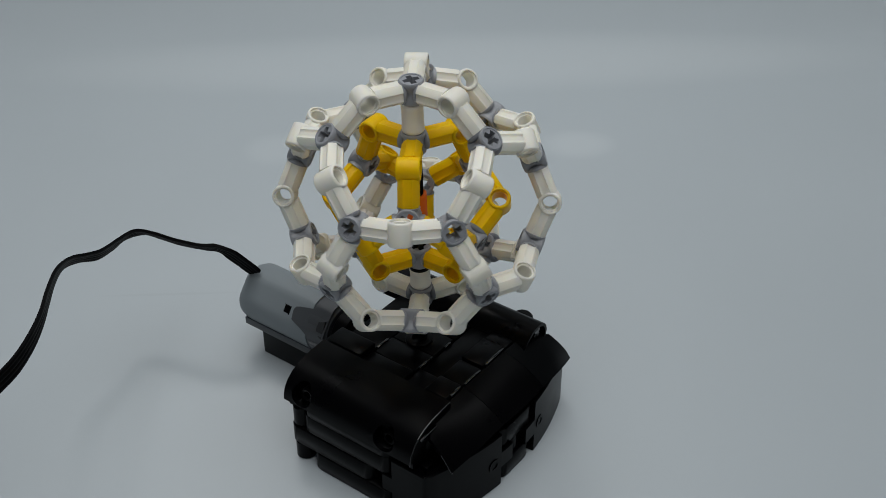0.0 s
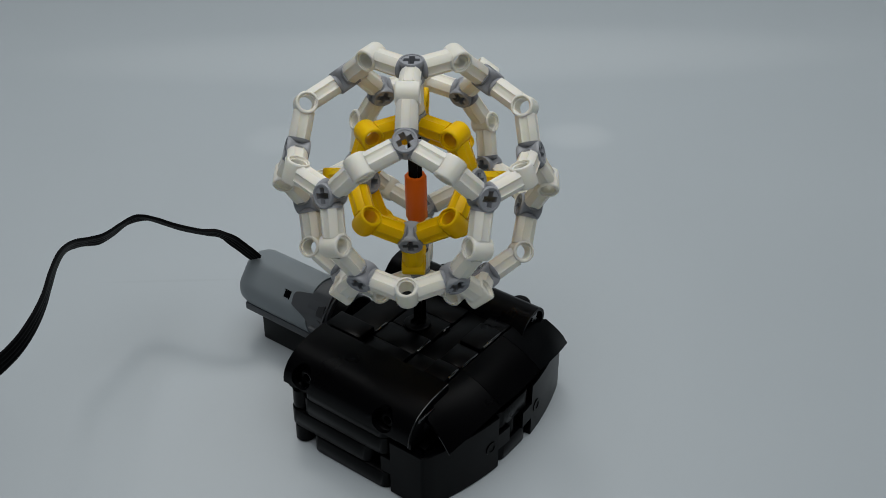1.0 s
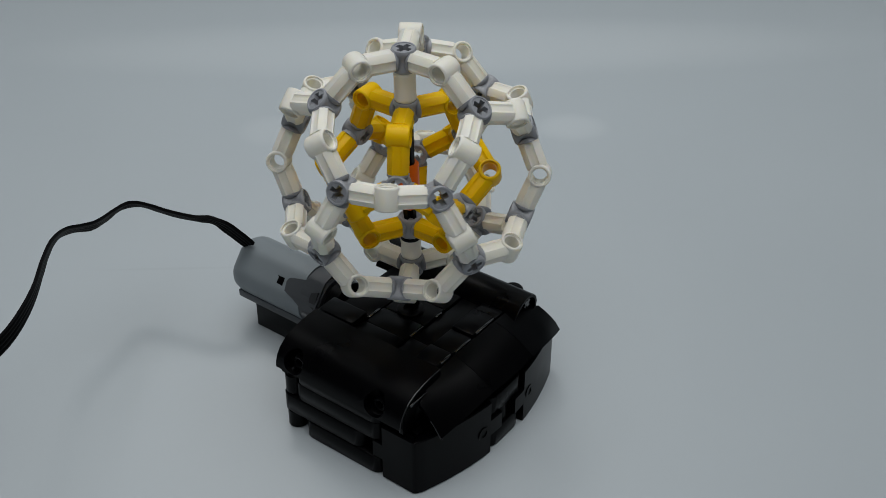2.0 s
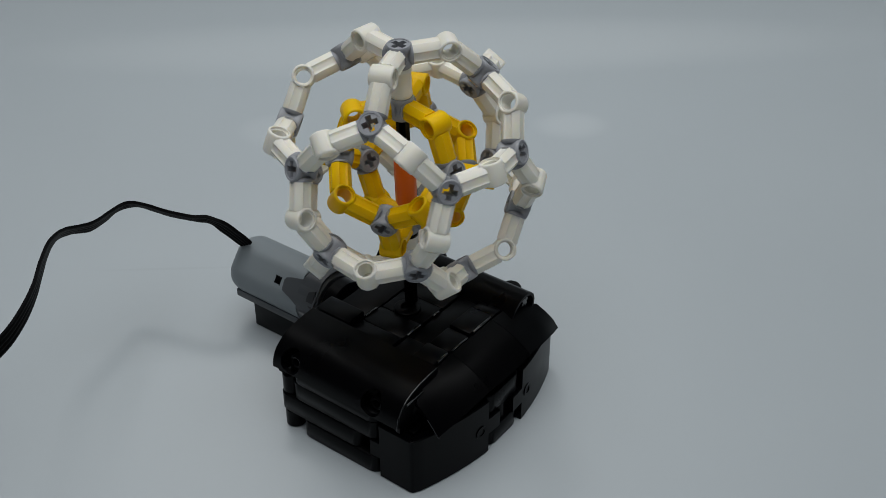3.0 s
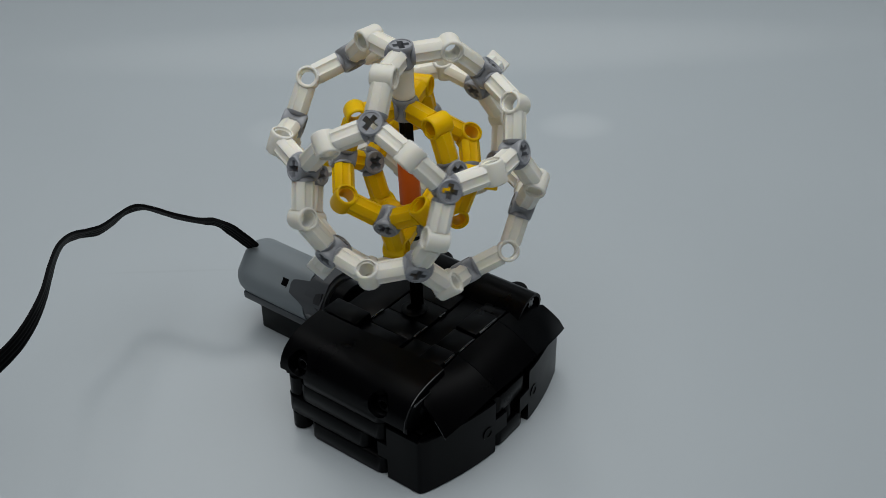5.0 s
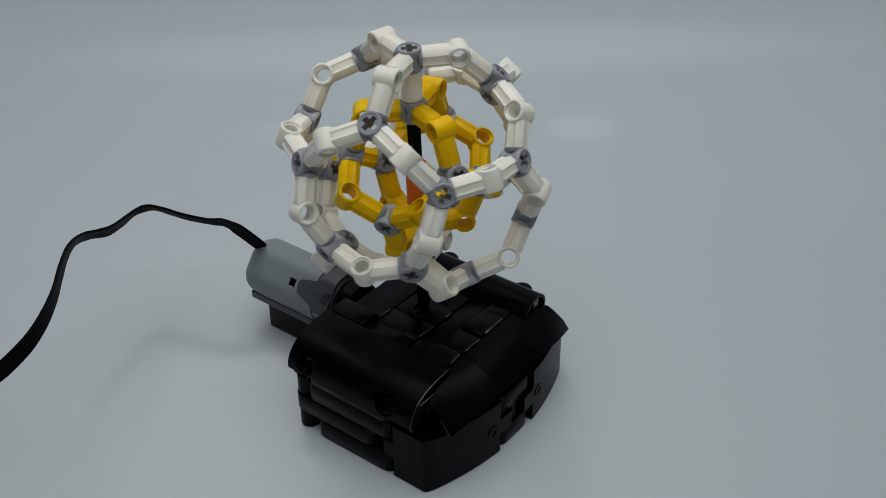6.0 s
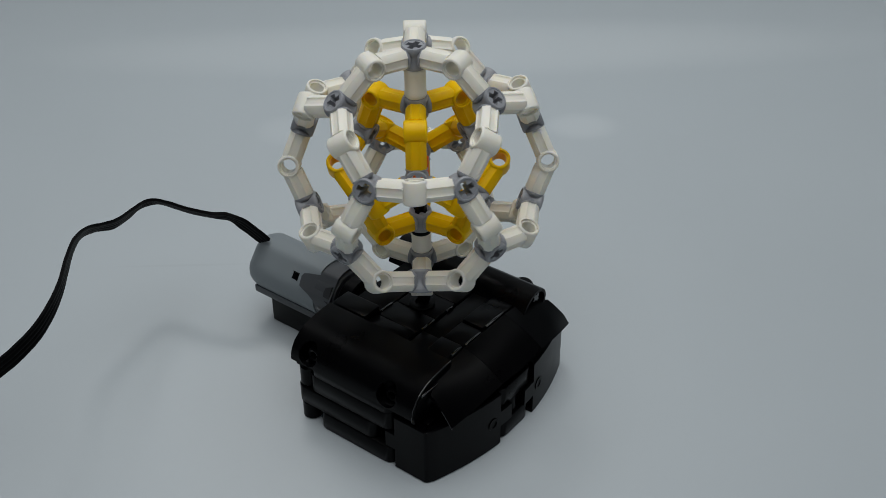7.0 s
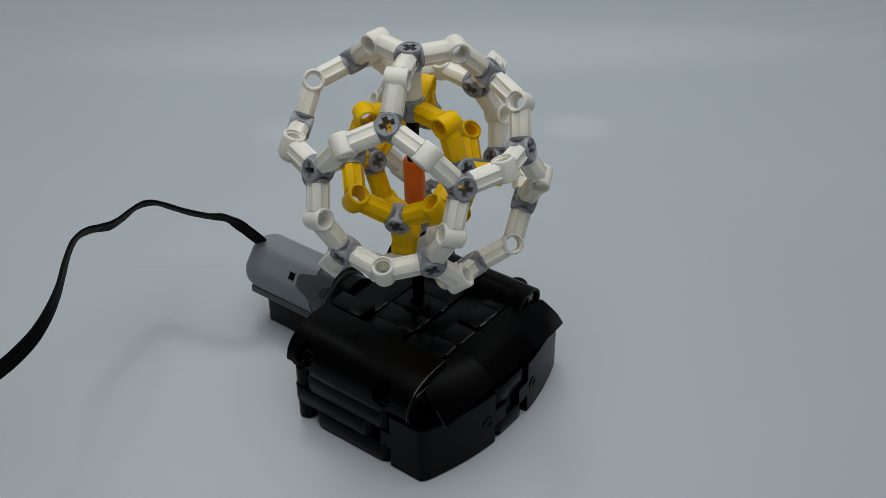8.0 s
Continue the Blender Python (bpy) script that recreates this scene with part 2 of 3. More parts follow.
def ball():
    thing = tagged(new("spinning_ball"), "white openwork plastic ball around a yellow cage on an axle", "toy ball")
    hub = hub_mesh(GREY)
    for kind, radius, bend, mat, tint, drop in (("outer", R_OUT, 45.0, WHITE, "white", 0), ("inner", R_IN, 67.5, YELLOW, "yellow", INNER_DROP)):
        nodes = solid_nodes(kind)
        conn = connector_mesh("connector", bend, mat)
        apex = 44.75 if kind == "outer" else 27.95
        for p in nodes:
            near = sorted(nodes, key=lambda q: -q.dot(p))[1]
            y = (near - p * near.dot(p)).normalized()
            part("hub", hub, None, thing, "grey three-way hub with a cross hole", frame_of(y.cross(p), y, p, (p * radius + Vector((0, 0, drop))) * MM))
        step = max(p.dot(q) for p in nodes for q in nodes if (p - q).length > 0.01)
        for i, p in enumerate(nodes):
            for q in nodes[i + 1:]:
                if p.dot(q) > step - 0.01:
                    m = (p + q).normalized()
                    x = (q - p).normalized()
                    at = (m * apex + Vector((0, 0, drop))) * MM
                    part("connector", conn, None, thing, tint + " bent connector with a pin hole", frame_of(x, m.cross(x), m, at))
    # axle with its sleeves
    bm = bmesh.new()
    extrude(bm, [(x * 0.97, y * 0.97) for x, y in CROSS], (-62, 39.5))
    part("axle", bm, BLACK, thing, "black cross axle")
    for z0, z1 in ((R_IN + 4.1 + INNER_DROP, R_OUT - 4.1), (-R_OUT + 4.1, -R_IN - 5.2 + INNER_DROP)):
        bm = bmesh.new()
        lathe(bm, [(2.5, z0), (3.5, z0), (3.75, z0 + 0.4), (3.75, z0 + 1.6), (3.6, z0 + 1.9), (3.6, z1 - 1.9), (3.75, z1 - 1.6), (3.75, z1 - 0.4), (3.5, z1), (2.5, z1)], 20, None, True)
        part("sleeve", bm, WHITE, thing, "white axle sleeve")
    bm = bmesh.new()
    lathe(bm, [(2.5, -15.8), (3.4, -15.8), (3.75, -15.4), (3.75, 1.5), (3.4, 1.9), (2.5, 1.9)], 8, None, True)
    part("coupling", bm, ORANGE, thing, "orange axle coupling")
    bm = bmesh.new()
    lathe(bm, [(2.4, -R_IN - 6.3), (3.7, -R_IN - 6.3), (3.7, -R_IN - 5.3), (2.4, -R_IN - 5.3)], 20, None, True)
    part("bush", bm, BLACK, thing, "black bush")
    return thing


spinning_ball = ball()

# ---------------------------------------------------------------- base
BASE_TURN = -39.3


def bulge(v):
    """The bowed long side of the base."""
    return 45.0 - v * v / 215


def shell(bm, grid_top, thickness):
    """A thin shell from a grid of points, thickened downward along its normals."""
    nu, nv = len(grid_top), len(grid_top[0])
    g = np.array([[tuple(p) for p in row] for row in grid_top])
    du, dv = np.gradient(g, axis=0), np.gradient(g, axis=1)
    nor = np.cross(du, dv)
    nor /= np.linalg.norm(nor, axis=2, keepdims=True)
    nor *= np.where(nor[..., 2:3] < 0, -1, 1)
    low = g - nor * thickness
    a = [[bm.verts.new(p) for p in row] for row in g]
    b = [[bm.verts.new(p) for p in row] for row in low]
    for i in range(nu - 1):
        for j in range(nv - 1):
            bm.faces.new((a[i][j], a[i + 1][j], a[i + 1][j + 1], a[i][j + 1]))
            bm.faces.new((b[i][j], b[i][j + 1], b[i + 1][j + 1], b[i + 1][j]))
    for i in range(nu - 1):
        for j in (0, nv - 1):
            bm.faces.new((a[i][j], a[i + 1][j], b[i + 1][j], b[i][j]))
    for j in range(nv - 1):
        for i in (0, nu - 1):
            bm.faces.new((a[i][j], a[i][j + 1], b[i][j + 1], b[i][j]))
    return bm


def wall_strip(bm, path, thickness, z0, z1):
    """An upright wall of the given thickness along a path of (x, y), its outside on the path."""
    p = np.array(path, float)
    d = np.gradient(p, axis=0)
    d /= np.linalg.norm(d, axis=1, keepdims=True)
    q = p + np.stack([-d[:, 1], d[:, 0]], 1) * thickness
    e = 0.4
    ring = lambda pts, z: [bm.verts.new((x, y, z)) for x, y in pts]
    mid = p + (q - p) * (e / thickness)
    cols = [ring(mid, z0), ring(p, z0 + e), ring(p, z1 - e), ring(mid, z1), ring(q, z1), ring(q, z0)]
    n = len(p)
    for c, f in zip(cols, cols[1:] + cols[:1]):
        for k in range(n - 1):
            bm.faces.new((c[k], c[k + 1], f[k + 1], f[k]))
    bm.faces.new([c[0] for c in cols])
    bm.faces.new([c[-1] for c in cols])
    return bm


def carved(bm, cutters):
    """bm with the cutters (bmeshes) taken out of it."""
    obs = []
    for b in [bm, *cutters]:
        bmesh.ops.recalc_face_normals(b, faces=b.faces)
        me = bpy.data.meshes.new("carving")
        b.to_mesh(me)
        b.free()
        obs.append(new("carving", me))
    for c in obs[1:]:
        mod = obs[0].modifiers.new("cut", "BOOLEAN")
        mod.operation, mod.object, mod.solver = "DIFFERENCE", c, "EXACT"
    got = bpy.data.meshes.new_from_object(obs[0].evaluated_get(bpy.context.evaluated_depsgraph_get()))
    out = bmesh.new()
    out.from_mesh(got)
    for o in obs:
        me = o.data
        bpy.data.objects.remove(o)
        bpy.data.meshes.remove(me)
    bpy.data.meshes.remove(got)
    return out


def base():
    thing = tagged(new("gearbox_base"), "glossy black plastic gearbox base with curved fairings on a pale table", "toy base")
    thing.matrix_world = pose(0, 0, 0, 0, 0, BASE_TURN)
    B = BLACK
    # inner block and deck
    bm = bmesh.new()
    box(bm, -21, 33, -38.5, 38.5, 0.6, 23, 0.6)
    part("core", bm, B, thing)
    bm = bmesh.new()
    box(bm, -23, 30, -30, 26, 23, 35.2, 0.6)
    part("deck", bm, B, thing)
    # curved fairings along the short sides
    prof = [(-46.3, 29.5), (-46.2, 31.5), (-45.4, 34.2), (-43.6, 36.8), (-41, 38.8), (-38, 40.2), (-34, 41.2), (-29, 41.8), (-24, 42)]
    bm = bmesh.new()
    shell(bm, [[(u, v, z) for v, z in prof] for u in np.linspace(-24.6, 31.7, 12)], 1.7)
    holes = []
    for u in (-16.8, 20.0):
        c = bmesh.new()
        lathe(c, [(4.3, 0), (4.3, 12)], 28, Matrix.Translation((u, -39.2, 34.0)) @ pose(0, 0, 0, 90))
        holes.append(c)
    fairing = part("fairing", carved(bm, holes), B, thing, "curved black fairing panel with two round pin recesses")
    for u in (-16.8, 20.0):
        bm = bmesh.new()
        lathe(bm, [(1.6, 0.4), (1.6, 3.2), (2.3, 3.4), (2.7, 3.0), (2.7, 0.4)], 20, Matrix.Translation((u, -39.2, 32.4)) @ pose(0, 0, 0, 90), True)
        part("pin", bm, B, fairing)
    for u in (-24.2, 29.7):
        bm = bmesh.new()
        cap = [(v * 0.955, z - 1.9) for v, z in prof[1:]] + [(-24, 26), (-44, 26)]
        extrude(bm, cap, (u, u + 1.6), None, frame_of((0, 1, 0), (0, 0, 1), (1, 0, 0)))
        part("end_rib", bm, B, fairing)
    def rim(points, owner, radius=0.42):
        """A rounded bead added along an edge, extra glossy to show its highlight."""
        bm = bmesh.new()
        p = [Vector(q) for q in points]
        rings = []
        for k, q in enumerate(p):
            d = (p[min(k + 1, len(p) - 1)] - p[max(k - 1, 0)]).normalized()
            x = d.cross(Vector((0, 0, 1)) if abs(d.z) < 0.9 else Vector((1, 0, 0))).normalized()
            y = d.cross(x)
            rings.append([bm.verts.new(q + (x * math.cos(a) + y * math.sin(a)) * radius) for a in np.linspace(0, 2 * math.pi, 8, endpoint=False)])
        for a, b in zip(rings, rings[1:]):
            for k in range(8):
                bm.faces.new((a[k], a[(k + 1) % 8], b[(k + 1) % 8], b[k]))
        bm.faces.new(rings[0])
        bm.faces.new(rings[-1])
        part("rim", bm, BLACK_GLOSS, owner)

    rim([(31.7, v + 0.2, z - 0.45) for v, z in prof], fairing, 0.2)
    # back fairing, curled over at its far edge
    back = [(17.4, 35.4), (18.8, 38.0), (21, 40.4), (23.6, 42.1), (26.5, 42.9), (29, 43.0), (31.2, 42.1), (32.8, 40.3), (33.4, 38.0), (33.0, 35.6), (31.6, 33.8)]
    bm = bmesh.new()
    ring = [[(u, v, z) for v, z in back] for u in (-31, 33.8)]
    inner = [[(u, 27.2 + (v - 27.2) * 0.84, 37.4 + (z - 37.4) * 0.80) for v, z in back] for u in (-31, 33.8)]
    vo = [[bm.verts.new(p) for p in row] for row in ring]
    vi = [[bm.verts.new(p) for p in row] for row in inner]
    for k in range(len(back) - 1):
        bm.faces.new((vo[0][k], vo[1][k], vo[1][k + 1], vo[0][k + 1]))
        bm.faces.new((vi[0][k], vi[0][k + 1], vi[1][k + 1], vi[1][k]))
        for e in (0, 1):
            bm.faces.new((vo[e][k], vo[e][k + 1], vi[e][k + 1], vi[e][k]))
    for k in (0, -1):
        bm.faces.new((vo[0][k], vo[1][k], vi[1][k], vi[0][k]))
    curl = part("back_fairing", bm, B, thing, "curled black back fairing")
    bm = bmesh.new()
    extrude(bm, [(x * 0.9, y * 0.9) for x, y in CROSS], (-20, 32.6), None, Matrix.Translation((0, 28.6, 38.6)) @ frame_of((0, 0.8, 0.6), (0, -0.6, 0.8), (1, 0, 0)))
    part("axle_end", bm, BLACK_GLOSS, curl)
    for u in (-16.8, 19.0):
        bm = bmesh.new()
        lathe(bm, [(0, 24), (4.0, 24), (4.0, 33.2), (3.4, 33.9), (0, 34)], 20, Matrix.Translation((u, 39.8, 0)))
        part("knob", bm, B, thing)
    bm = bmesh.new()
    box(bm, 28.2, 31.4, -37, -27.5, 24, 33.4, 0.6)
    part("rib", bm, B, thing)
    # sloping fairings over the bowed side
    for v0, v1 in ((-37.0, -12.5), (-12.3, 12.1), (12.3, 40.0)):
        rows = []
        for v in np.linspace(v0, v1, 10):
            k = max(0.0, abs(v) - 12) / 26
            uo, zo = 46.8 - v * v / 300, 31.0 - 6.0 * k ** 1.2
            ui, zi = 29.2, 39.0 - 1.5 * k
            cut = 4.5 * min(1.0, max(0.0, (abs(v) - 30) / 8)) / (uo - ui)
            taper = 7.0 * max(0.0, (v - 28) / 12)
            rows.append([(ui + (uo - ui) * s, v - taper * ((1 - s) ** 0.8 + 0.16 * max(0.0, s - 0.85) / 0.15), zi + (zo - zi) * (0.45 * s + 0.55 * s ** 2.2)) for s in np.linspace(cut, 1, 9)])
        bm = bmesh.new()
        shell(bm, rows, 1.6)
        panel = part("side_fairing", bm, B, thing, "sloping black side fairing")
        if v0 < -30:
            rim([(x, y, z - 0.6) for x, y, z in rows[0][4:]], panel, 0.26)
    # bowed corner panels
    for side in (1, -1):
        path = [(21.5, -43.6), (28, -43.6), (34.6, -43.6)]
        path += [(34.6 + 1.7 * math.sin(a), -41.9 - 1.7 * math.cos(a)) for a in np.linspace(0.3, 1.2, 6)]
        path += [(bulge(v), v) for v in np.linspace(-41, -10.6, 14)]
        if side < 0:
            path = [(x, -y) for x, y in path][::-1]
        bm = bmesh.new()
        wall_strip(bm, path, 3.0, 0.2, 24)
        tab = [(bulge(v), v) for v in np.linspace(-10.6, -4.2, 4)]
        wall_strip(bm, tab if side > 0 else [(x, -y) for x, y in tab][::-1], 3.0, 8.2, 15.8)
        tongue = [(17.2, -43.55 * side), (19.4, -43.55 * side), (21.6, -43.55 * side)]
        wall_strip(bm, tongue if side > 0 else tongue[::-1], 3.0, 8.3, 15.7)
        panel = part("corner_panel", bm, B, thing, "bowed black corner panel")
        bm = bmesh.new()
        v = -14.5 * side
        lathe(bm, [(1.5, -0.6), (1.5, 0.5), (2.6, 0.5), (2.6, -0.6)], 16, Matrix.Translation((bulge(v) - 0.2, v, 12)) @ pose(0, 0, 0, 0, 90, -7.5 * side), True)
        part("pin_hole", bm, B, panel)
    # stacked beams of the short faces
    for side in (1, -1):
        for x0, x1, z0, z1, y in ((-19.5, 20.5, 16.1, 23.9, -40.0), (-26, 12.5, 8.1, 15.9, -40.0), (-15.6, 20.5, 0.2, 7.9, -40.0), (-18, 21, 24.2, 29, -40.6)):
            if side < 0 and z0 > 20:
                continue
            bm = bmesh.new()
            beam(bm, x0, x1, y * side, z0, z1)
            part("beam", bm, B, thing)
        for x, z0, z1 in ((-22, 0.2, 7.8), (-22, 16.2, 24.5)):
            bm = bmesh.new()
            lathe(bm, [(0, z0), (3.2, z0), (3.6, z0 + 0.4), (3.6, z1 - 0.4), (3.2, z1), (0, z1)], 20, Matrix.Translation((x, -39.9 * side, 0)))
            part("post", bm, B, thing)
    # beams and posts of the bowed side, between the corner panels
    for z0, z1, w in ((16.2, 24.0, 10.2), (0.3, 7.8, 9.4)):
        bm = bmesh.new()
        beam(bm, -w, w, 40.2, z0, z1, 7.4, 90)
        part("beam", bm, B, thing)
    for v in (-6.2, 0.6, 6.8):
        bm = bmesh.new()
        lathe(bm, [(0, 7.8), (2.9, 7.8), (2.9, 16.2), (0, 16.2)], 16, Matrix.Translation((40.0, v, 0)))
        part("post", bm, B, thing)
    # plates and beams of the deck
    for u0, u1, v0, v1, z1 in ((-23, -9.2, -12.8, 20, 38.0), (-8.8, 9.8, -23.5, -15.6, 39.0), (-8.8, 9.8, -15.2, -4.6, 38.4), (-8.8, 9.8, -4.2, 8.0, 38.0), (-8.8, 9.8, 8.4, 20, 37.6),
                               (10.2, 18.6, -21.5, -12.4, 38.0), (10.2, 18.6, -12.0, 19.5, 37.2), (19.0, 28.2, -21.5, -12.4, 39.6), (19.0, 28.2, -11.8, -0.6, 38.9),
                               (19.0, 28.2, 0.0, 13.6, 39.6), (19.0, 28.2, 14.2, 20.0, 38.6)):
        bm = bmesh.new()
        box(bm, u0, u1, v0, v1, 33, z1, 0.6)
        part("deck_plate", bm, B, thing)
    # slim, extra glossy bars added to imitate glints on the deck's beam edges
    for u, v0, v1, z in ((28.4, -19.4, -13.4, 39.5), (28.4, -11.0, -1.5, 38.8), (28.4, 1.5, 12.8, 39.5), (10.0, -13.0, -5.0, 38.3), (10.0, 2.0, 6.0, 37.9), (-9.0, -13.2, -6.5, 38.6)):
        bm = bmesh.new()
        box(bm, u - 0.55, u + 0.55, v0, v1, 36, z + 0.35, 0.5)
        part("rail", bm, BLACK_GLOSS, thing)
    # one more added bar, for the glint beside the fairing's end
    bm = bmesh.new()
    box(bm, 31.4, 32.5, -41.0, -32.0, 36.2, 37.5, 0.3)
    part("rail", bm, BLACK_GLOSS, thing)
    bm = bmesh.new()
    box(bm, -23.5, 29.6, -39.1, -30.4, 24, 38.4, 0.6)
    part("backing", bm, B, thing)
    bm = bmesh.new()
    box(bm, -25, -9, -22.5, -13.5, 33, 41.4, 0.8)
    part("block", bm, B, thing)
    bm = bmesh.new()
    lathe(bm, [(2.6, 36), (5.0, 36), (5.0, 39.0), (4.6, 39.3), (2.6, 39.3)], 24, None, True)
    part("bearing", bm, B, thing)
    return thing


base()


# ---------------------------------------------------------------- motor and cable
def motor():
    thing = tagged(new("electric_motor"), "grey rounded electric motor with a dark collar beside the base", "motor")
    thing.matrix_world = pose(0, 0, 0, 0, 0, BASE_TURN)

    def skin(a, grow=0.0):
        """A point (y, z) of the body's rounded section at the angle a."""
        # a broad flat on each upper side
        flat = min(1.0, 0.93 / max(0.1, math.cos(abs(a - math.pi / 2) - radians(50))))
        return (12 * flat + grow) * math.cos(a), 25.3 + ((12.8 if math.sin(a) > 0 else 12) * flat + grow) * math.sin(a)

    low = math.asin(-6.7 / 12)
    m = frame_of((0, 1, 0), (0, 0, 1), (1, 0, 0))
    bm = bmesh.new()
    sec = [(y, z - 20) for y, z in (skin(a) for a in np.linspace(low, math.pi - low, 37))]
    extrude(bm, sec, (-83.4, -82.4, -80.0, -77.5, -46), (0.80, 0.90, 0.97, 1, 1), Matrix.Translation((0, 0, 20)) @ m)
    body = part("body", bm, MOTOR_GREY, thing, "light grey rounded motor body")
    bm = bmesh.new()
    box(bm, -80.6, -40, -10.5, 10.5, 15.4, 18.7, 0.4)
    part("flange", bm, DARK_GREY, thing, "darker grey flange strip")
    bm = bmesh.new()
    box(bm, -76, -22, -6.2, 6.2, 0.2, 15.6, 0.4)
    part("support", bm, BLACK, thing, "black support block")
    # front collar with a tapered tongue up the body
    rows = []
    edge_at, edge_u = (-30, -10, 2, 14, 22, 40, 48, 56, 90), (-42.0, -42.6, -44.0, -48.5, -53.6, -54.2, -53.2, -45.5, -42.5)
    for a in np.linspace(low, math.pi - low, 81):
        u0 = float(np.interp(min(math.degrees(a), 180 - math.degrees(a)), edge_at, edge_u))
        rows.append([(u, *skin(a, 0.35)) for u in np.linspace(u0, -37, 8)])
    bm = bmesh.new()
    shell(bm, rows, 0.9)
    part("collar", bm, DARK_GREY, thing, "dark grey front collar")
    bm = bmesh.new()
    lathe(bm, [(0, -46), (11.8, -46), (11.8, -38), (10.5, -36.5), (0, -36.5)], 32, Matrix.Translation((0, 0, 25.6)) @ pose(0, 0, 0, 0, 90))
    part("front_cap", bm, DARK_GREY, thing)
    bm = bmesh.new()
    lathe(bm, [(0, -35.8), (9.4, -35.8), (10.4, -35.0), (10.4, -30), (9.4, -29.2), (6, -29.2), (6, -31), (0, -31)], 32, Matrix.Translation((0, 0, 25.6)) @ pose(0, 0, 0, 0, 90))
    part("drive_wheel", bm, BLACK, thing, "black drive wheel")
    bm = bmesh.new()
    a = math.radians(146)
    p = Vector((-57.3, *skin(a)))
    nrm = Vector((0, math.cos(radians(140)) / 12, math.sin(radians(140)) / 12.8)).normalized()
    # black plates on the skin stand in for the slot's shaded inside
    box(bm, -1.35, 1.35, -1.4, 1.4, -0.3, 0.06, 0.05)
    box(bm, -1.75, 1.75, 1.4, 1.75, -0.3, 0.16, 0.1)
    box(bm, 1.35, 1.7, -1.75, 1.4, -0.3, 0.16, 0.1)
    bmesh.ops.transform(bm, matrix=frame_of((1, 0, 0), nrm.cross(Vector((1, 0, 0))), nrm, p), verts=bm.verts)
    part("slot", bm, BLACK, body, "small square slot, its shade laid on as black plates")
    # flat dark plate on the collar, its colour standing in for a shaded hollow
    bm = bmesh.new()
    a = math.radians(152)
    nrm = Vector((0, math.cos(a), math.sin(a)))
    extrude(bm, [(2.0, -3.6), (2.0, 3.6), (-0.9, 2.4), (-1.3, 0), (-0.9, -2.4)], (-0.6, 0.3), None, frame_of((1, 0, 0), nrm.cross(Vector((1, 0, 0))), nrm, Vector((-39.8, *skin(a, 0.3)))))
    part("recess", bm, RECESS_SHADE, thing)
    return thing


motor()


def cable():
    # (x, y, z, twist) in millimetres and degrees, from the motor to beyond the table
    keys = [(-63.4, 46.1, 38.0, -47), (-66.4, 45.2, 42.0, -55), (-69.9, 44.6, 46.0, -60), (-73.0, 44.3, 49.0, -60), (-77.3, 44.7, 51.0, -52),
            (-82.8, 44.2, 52.0, -47), (-92.5, 48.1, 52.0, -50), (-100.0, 52.4, 52.0, -51), (-107.4, 55.8, 52.0, -44), (-113.2, 55.0, 51.0, -47),
            (-116.6, 48.6, 51.0, -57), (-120.0, 38.3, 53.0, -55), (-124.6, 30.9, 56.0, -42), (-127.7, 22.7, 59.0, -50), (-128.4, 11.1, 61.0, -73),
            (-127.7, -2.1, 61.0, -83), (-126.9, -14.9, 60.0, -85), (-127.5, -27.0, 59.0, -90), (-129.7, -38.5, 58.0, -93), (-134.0, -48.5, 57.0, -94),
            (-138.2, -54.5, 56.0, -91), (-146.4, -65.5, 54.0, -90)]
    pts = [Vector(k[:3]) for k in keys]
    tw = [k[3] for k in keys]
    path, twist = [], []
    n = len(pts)
    for i in range(n - 1):
        p0, p1, p2, p3 = pts[max(i - 1, 0)], pts[i], pts[i + 1], pts[min(i + 2, n - 1)]
        for s in np.linspace(0, 1, 8, endpoint=False):
            path.append(0.5 * (2 * p1 + (p2 - p0) * s + (2 * p0 - 5 * p1 + 4 * p2 - p3) * s * s + (3 * p1 - p0 - 3 * p2 + p3) * s ** 3))
            twist.append(tw[i] + (tw[i + 1] - tw[i]) * s)
    # four moulded wires side by side
    across = np.linspace(-3.15, 3.15, 17)
    thick = [0.5 + 0.22 * abs(math.sin(math.pi * (q + 3.2) / 1.6)) for q in across]
    section = [(q, h) for q, h in zip(across, thick)] + [(q, -h) for q, h in zip(across[::-1], thick[::-1])]
    rings = []
    for i, p in enumerate(path):
        d = (path[min(i + 1, len(path) - 1)] - path[max(i - 1, 0)]).normalized()
        side = d.cross(Vector((0, 0, 1))).normalized()
        up = side.cross(d)
        a = radians(twist[i])
        x = side * math.cos(a) + up * math.sin(a)
        y = d.cross(x)
        rings.append([p + x * sx + y * sy for sx, sy in section])
    thing = tagged(new("cable"), "flat black ribbon cable rising from the grey motor", "cable")
    pivot = pts[8]
    lengths = []
    for name, used, origin in (("fixed_length", rings[:8 * 8 + 2], Vector()), ("loose_length", rings[8 * 8:], pivot)):
        bm = bmesh.new()
        loops = [[bm.verts.new(q - origin) for q in ring] for ring in used]
        for r, q in zip(loops, loops[1:]):
            for k in range(len(section)):
                bm.faces.new((r[k], r[(k + 1) % len(section)], q[(k + 1) % len(section)], q[k]))
        bm.faces.new(loops[0])
        bm.faces.new(loops[-1])
        lengths.append(part(name, bm, RUBBER, thing))
    return lengths[1], pivot * MM


loose_length, cable_pivot = cable()


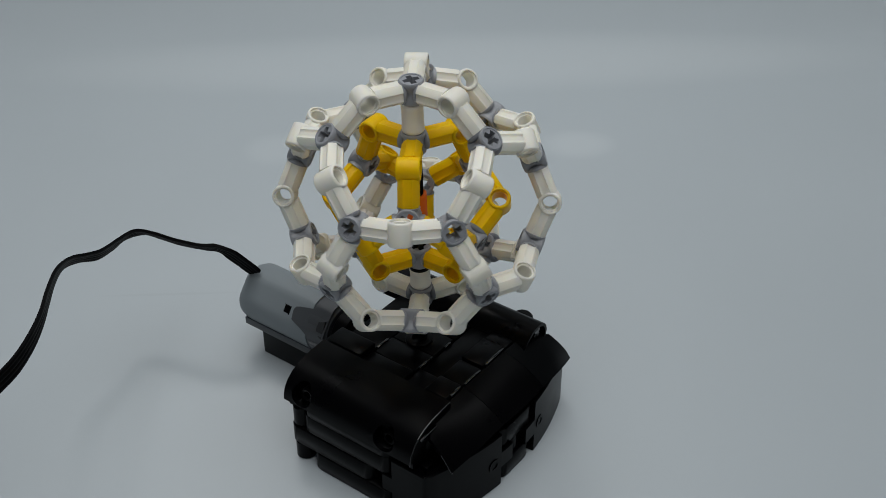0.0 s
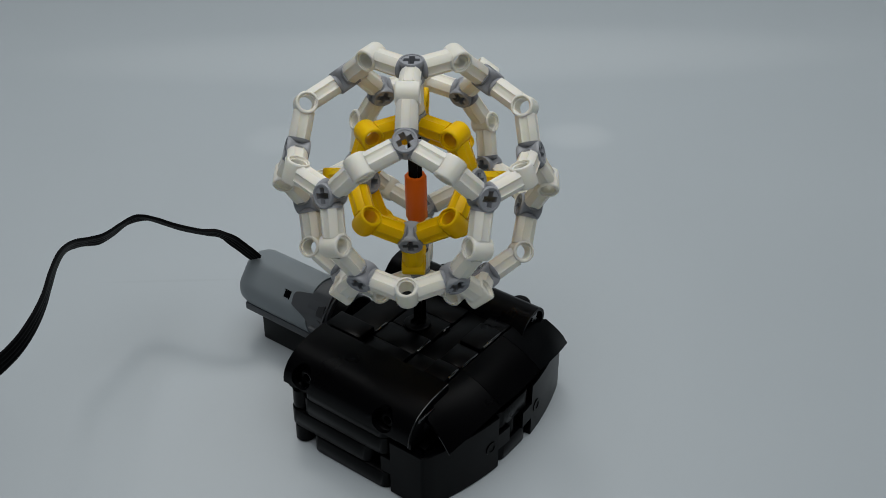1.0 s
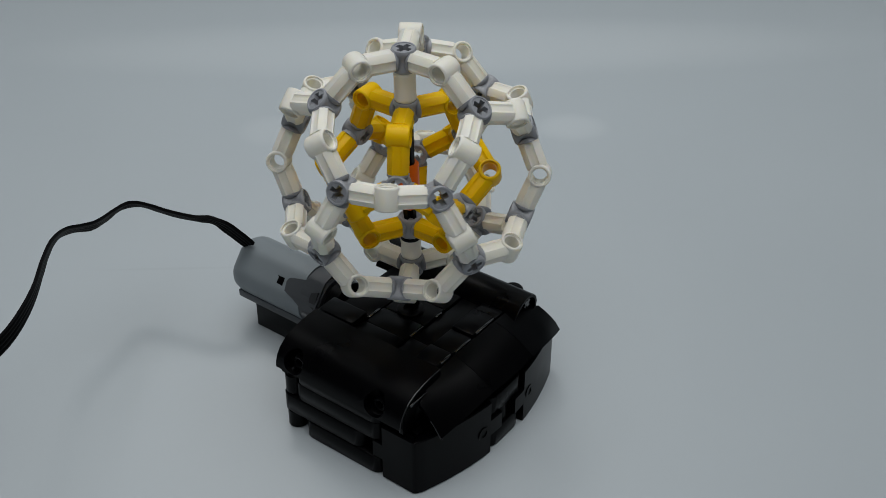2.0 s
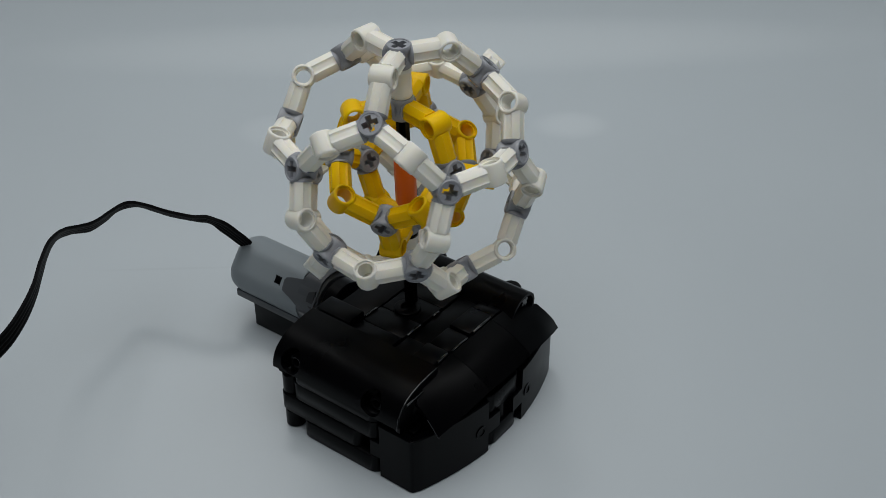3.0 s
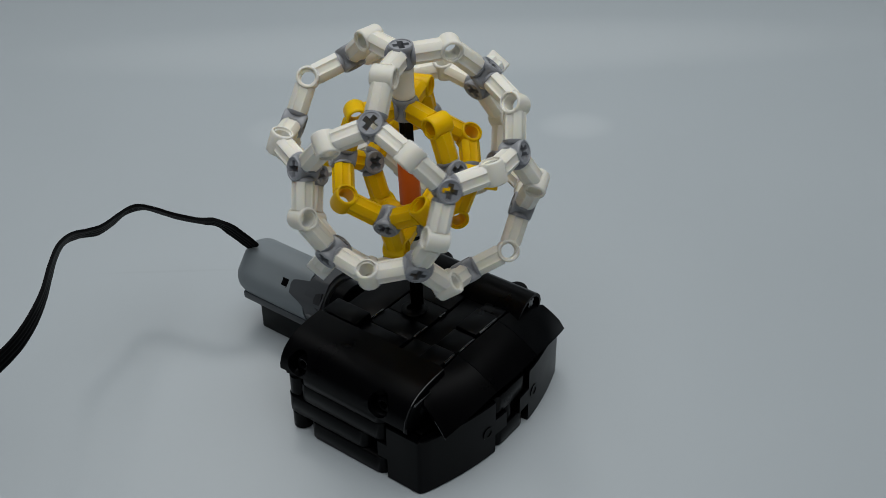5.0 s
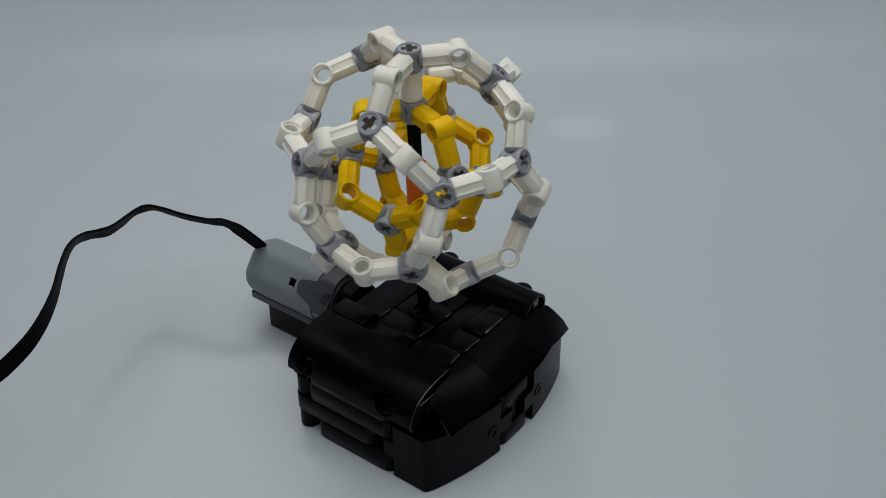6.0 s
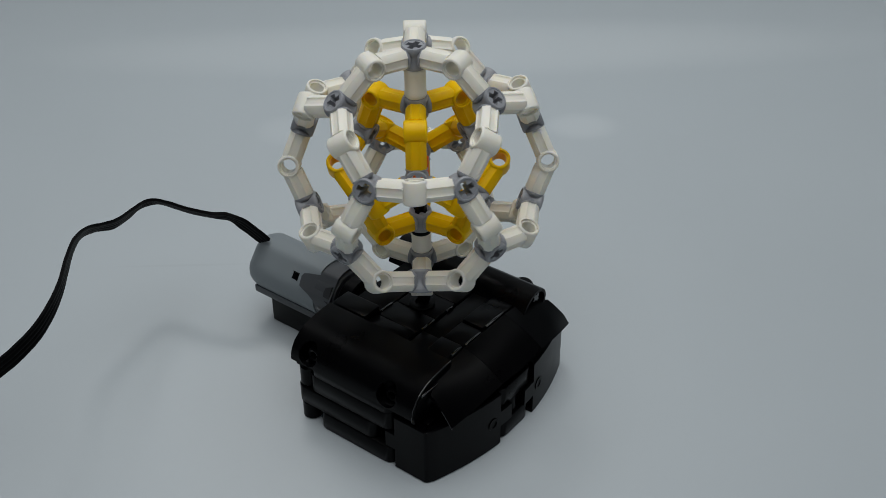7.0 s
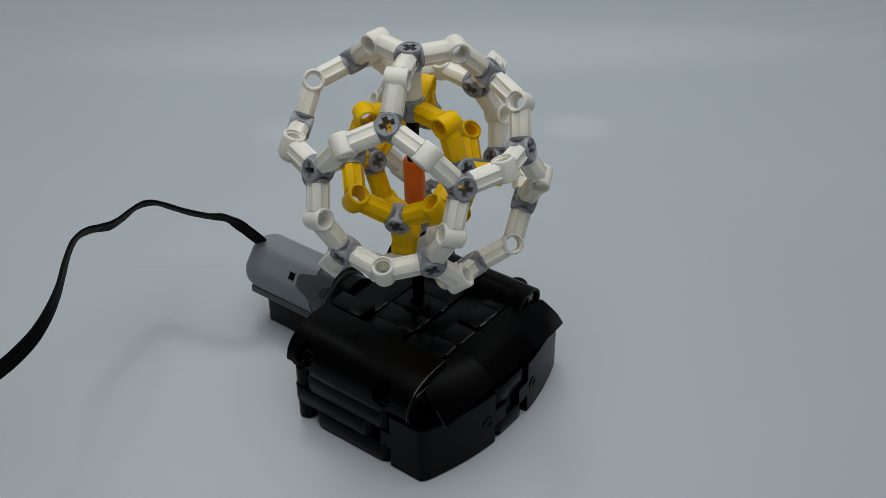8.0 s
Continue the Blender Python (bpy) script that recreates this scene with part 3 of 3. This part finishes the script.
# ---------------------------------------------------------------- what moves
# the ball's turn in degrees, every tenth of a second, with a third of a turn left out; it runs on and stops near 7.4 s
TURNS_A = (-67.5, 48, -38, 60, 48, 24.5, 12, 60, 32, 22, -5.8, -20, 23, -1, -12, -37.2, -48, -9, -37, -43, -69.2, 44, -42)
TURNS_B = (-10, -3, -56.0, -47, -40, -27, -24, -75.5, 60, 63, 73, -42, 26.8, 37, 39)
TURNS_C = (22, 25, -26.3, -10, -11, 1, 11, -41.7, -32, -23, -11, -6, -61.7, -18, 33, -26, -11, -14.1, -15, -15.3, -15.3, -15.2, -15.2)


def turned():
    """The ball's whole turn at every tenth of a second, unwound."""
    known = {}
    for start, turns in ((0, TURNS_A), (33, TURNS_B), (58, TURNS_C)):
        for k, a in enumerate(turns):
            known[start + k] = a
    total, out, last = known[0], {0: known[0]}, 0
    for k in sorted(known)[1:]:
        gap = k - last
        if gap > 1:
            guess = (125.0 if k < 50 else 140.0) * gap
            step = (known[k] - known[last]) % 120
            step += 120 * round((guess - step) / 120)
            for j in range(1, gap):
                out[last + j] = total + step * j / gap
        else:
            step = (known[k] - known[last]) % 120
            if step < 72 and k < 71:
                step += 120
            if step > 100 and k > 74:
                step -= 120
        total += step
        out[k] = total
        last = k
    return out


# the axle's lean and sway as it runs: seconds, two tilts in degrees, and millimetres
SWAY = ((0.0, 3.25, -1.5, 0.0, 0.5, -1.5), (0.5, 2.05, -0.1, 0.8, -1.3, -0.4), (1.0, 2.55, -1.0, -0.0, -0.1, -0.1), (1.5, 2.75, -1.2, -0.3, -1.0, -0.2),
        (2.0, 3.31, -1.15, -0.06, -0.25, -1.12), (3.5, 3.55, -1.2, 0.4, 0.6, -0.8), (4.0, 3.93, -0.4, 1.02, -1.7, 0.0), (4.5, 2.45, -1.6, -0.6, -0.3, -0.3),
        (6.0, 2.65, -1.6, -0.3, 0.8, -0.4), (6.5, 3.55, -0.2, 1.2, -0.8, -0.5), (7.0, 3.45, -1.0, -0.3, -1.7, 0.3), (7.5, 3.75, -1.2, -1.1, -0.9, -0.5),
        (8.0, 3.45, -0.58, 0.05, -1.56, 0.16))


# the loose length of the cable sways about the top of its bend: seconds, and three turns in degrees
CABLE = ((0.0, -2.55, -1.1, -0.99), (1.0, -2.3, -0.5, -1.15), (2.0, 0.4, 1.9, -2.3), (3.5, -0.85, -0.73, -0.41), (4.5, -0.78, -0.77, -0.39), (6.0, -0.8, -2.6, -0.5),
         (8.0, 1.2, 0.3, -0.95))


def motions():
    walk(loose_length, [(t, Matrix.Translation(cable_pivot) @ pose(0, 0, 0, *turns)) for t, *turns in CABLE])
    turn = turned()
    rows = []
    for f in range(241):
        t = f / 30
        k = min(int(f // 3), 79)
        s = f / 3 - k
        a = turn[k] * (1 - s) + turn[k + 1] * s
        rx, ry, x, y, z = (float(np.interp(t, [r[0] for r in SWAY], [r[i] for r in SWAY])) for i in range(1, 6))
        rows.append((t, Matrix.Translation((x * MM, y * MM, 0.1 + z * MM)) @ pose(0, 0, 0, 0, ry, 0) @ pose(0, 0, 0, rx, 0, 0) @ pose(0, 0, 0, 0, 0, a)))
    walk(spinning_ball, rows)


motions()
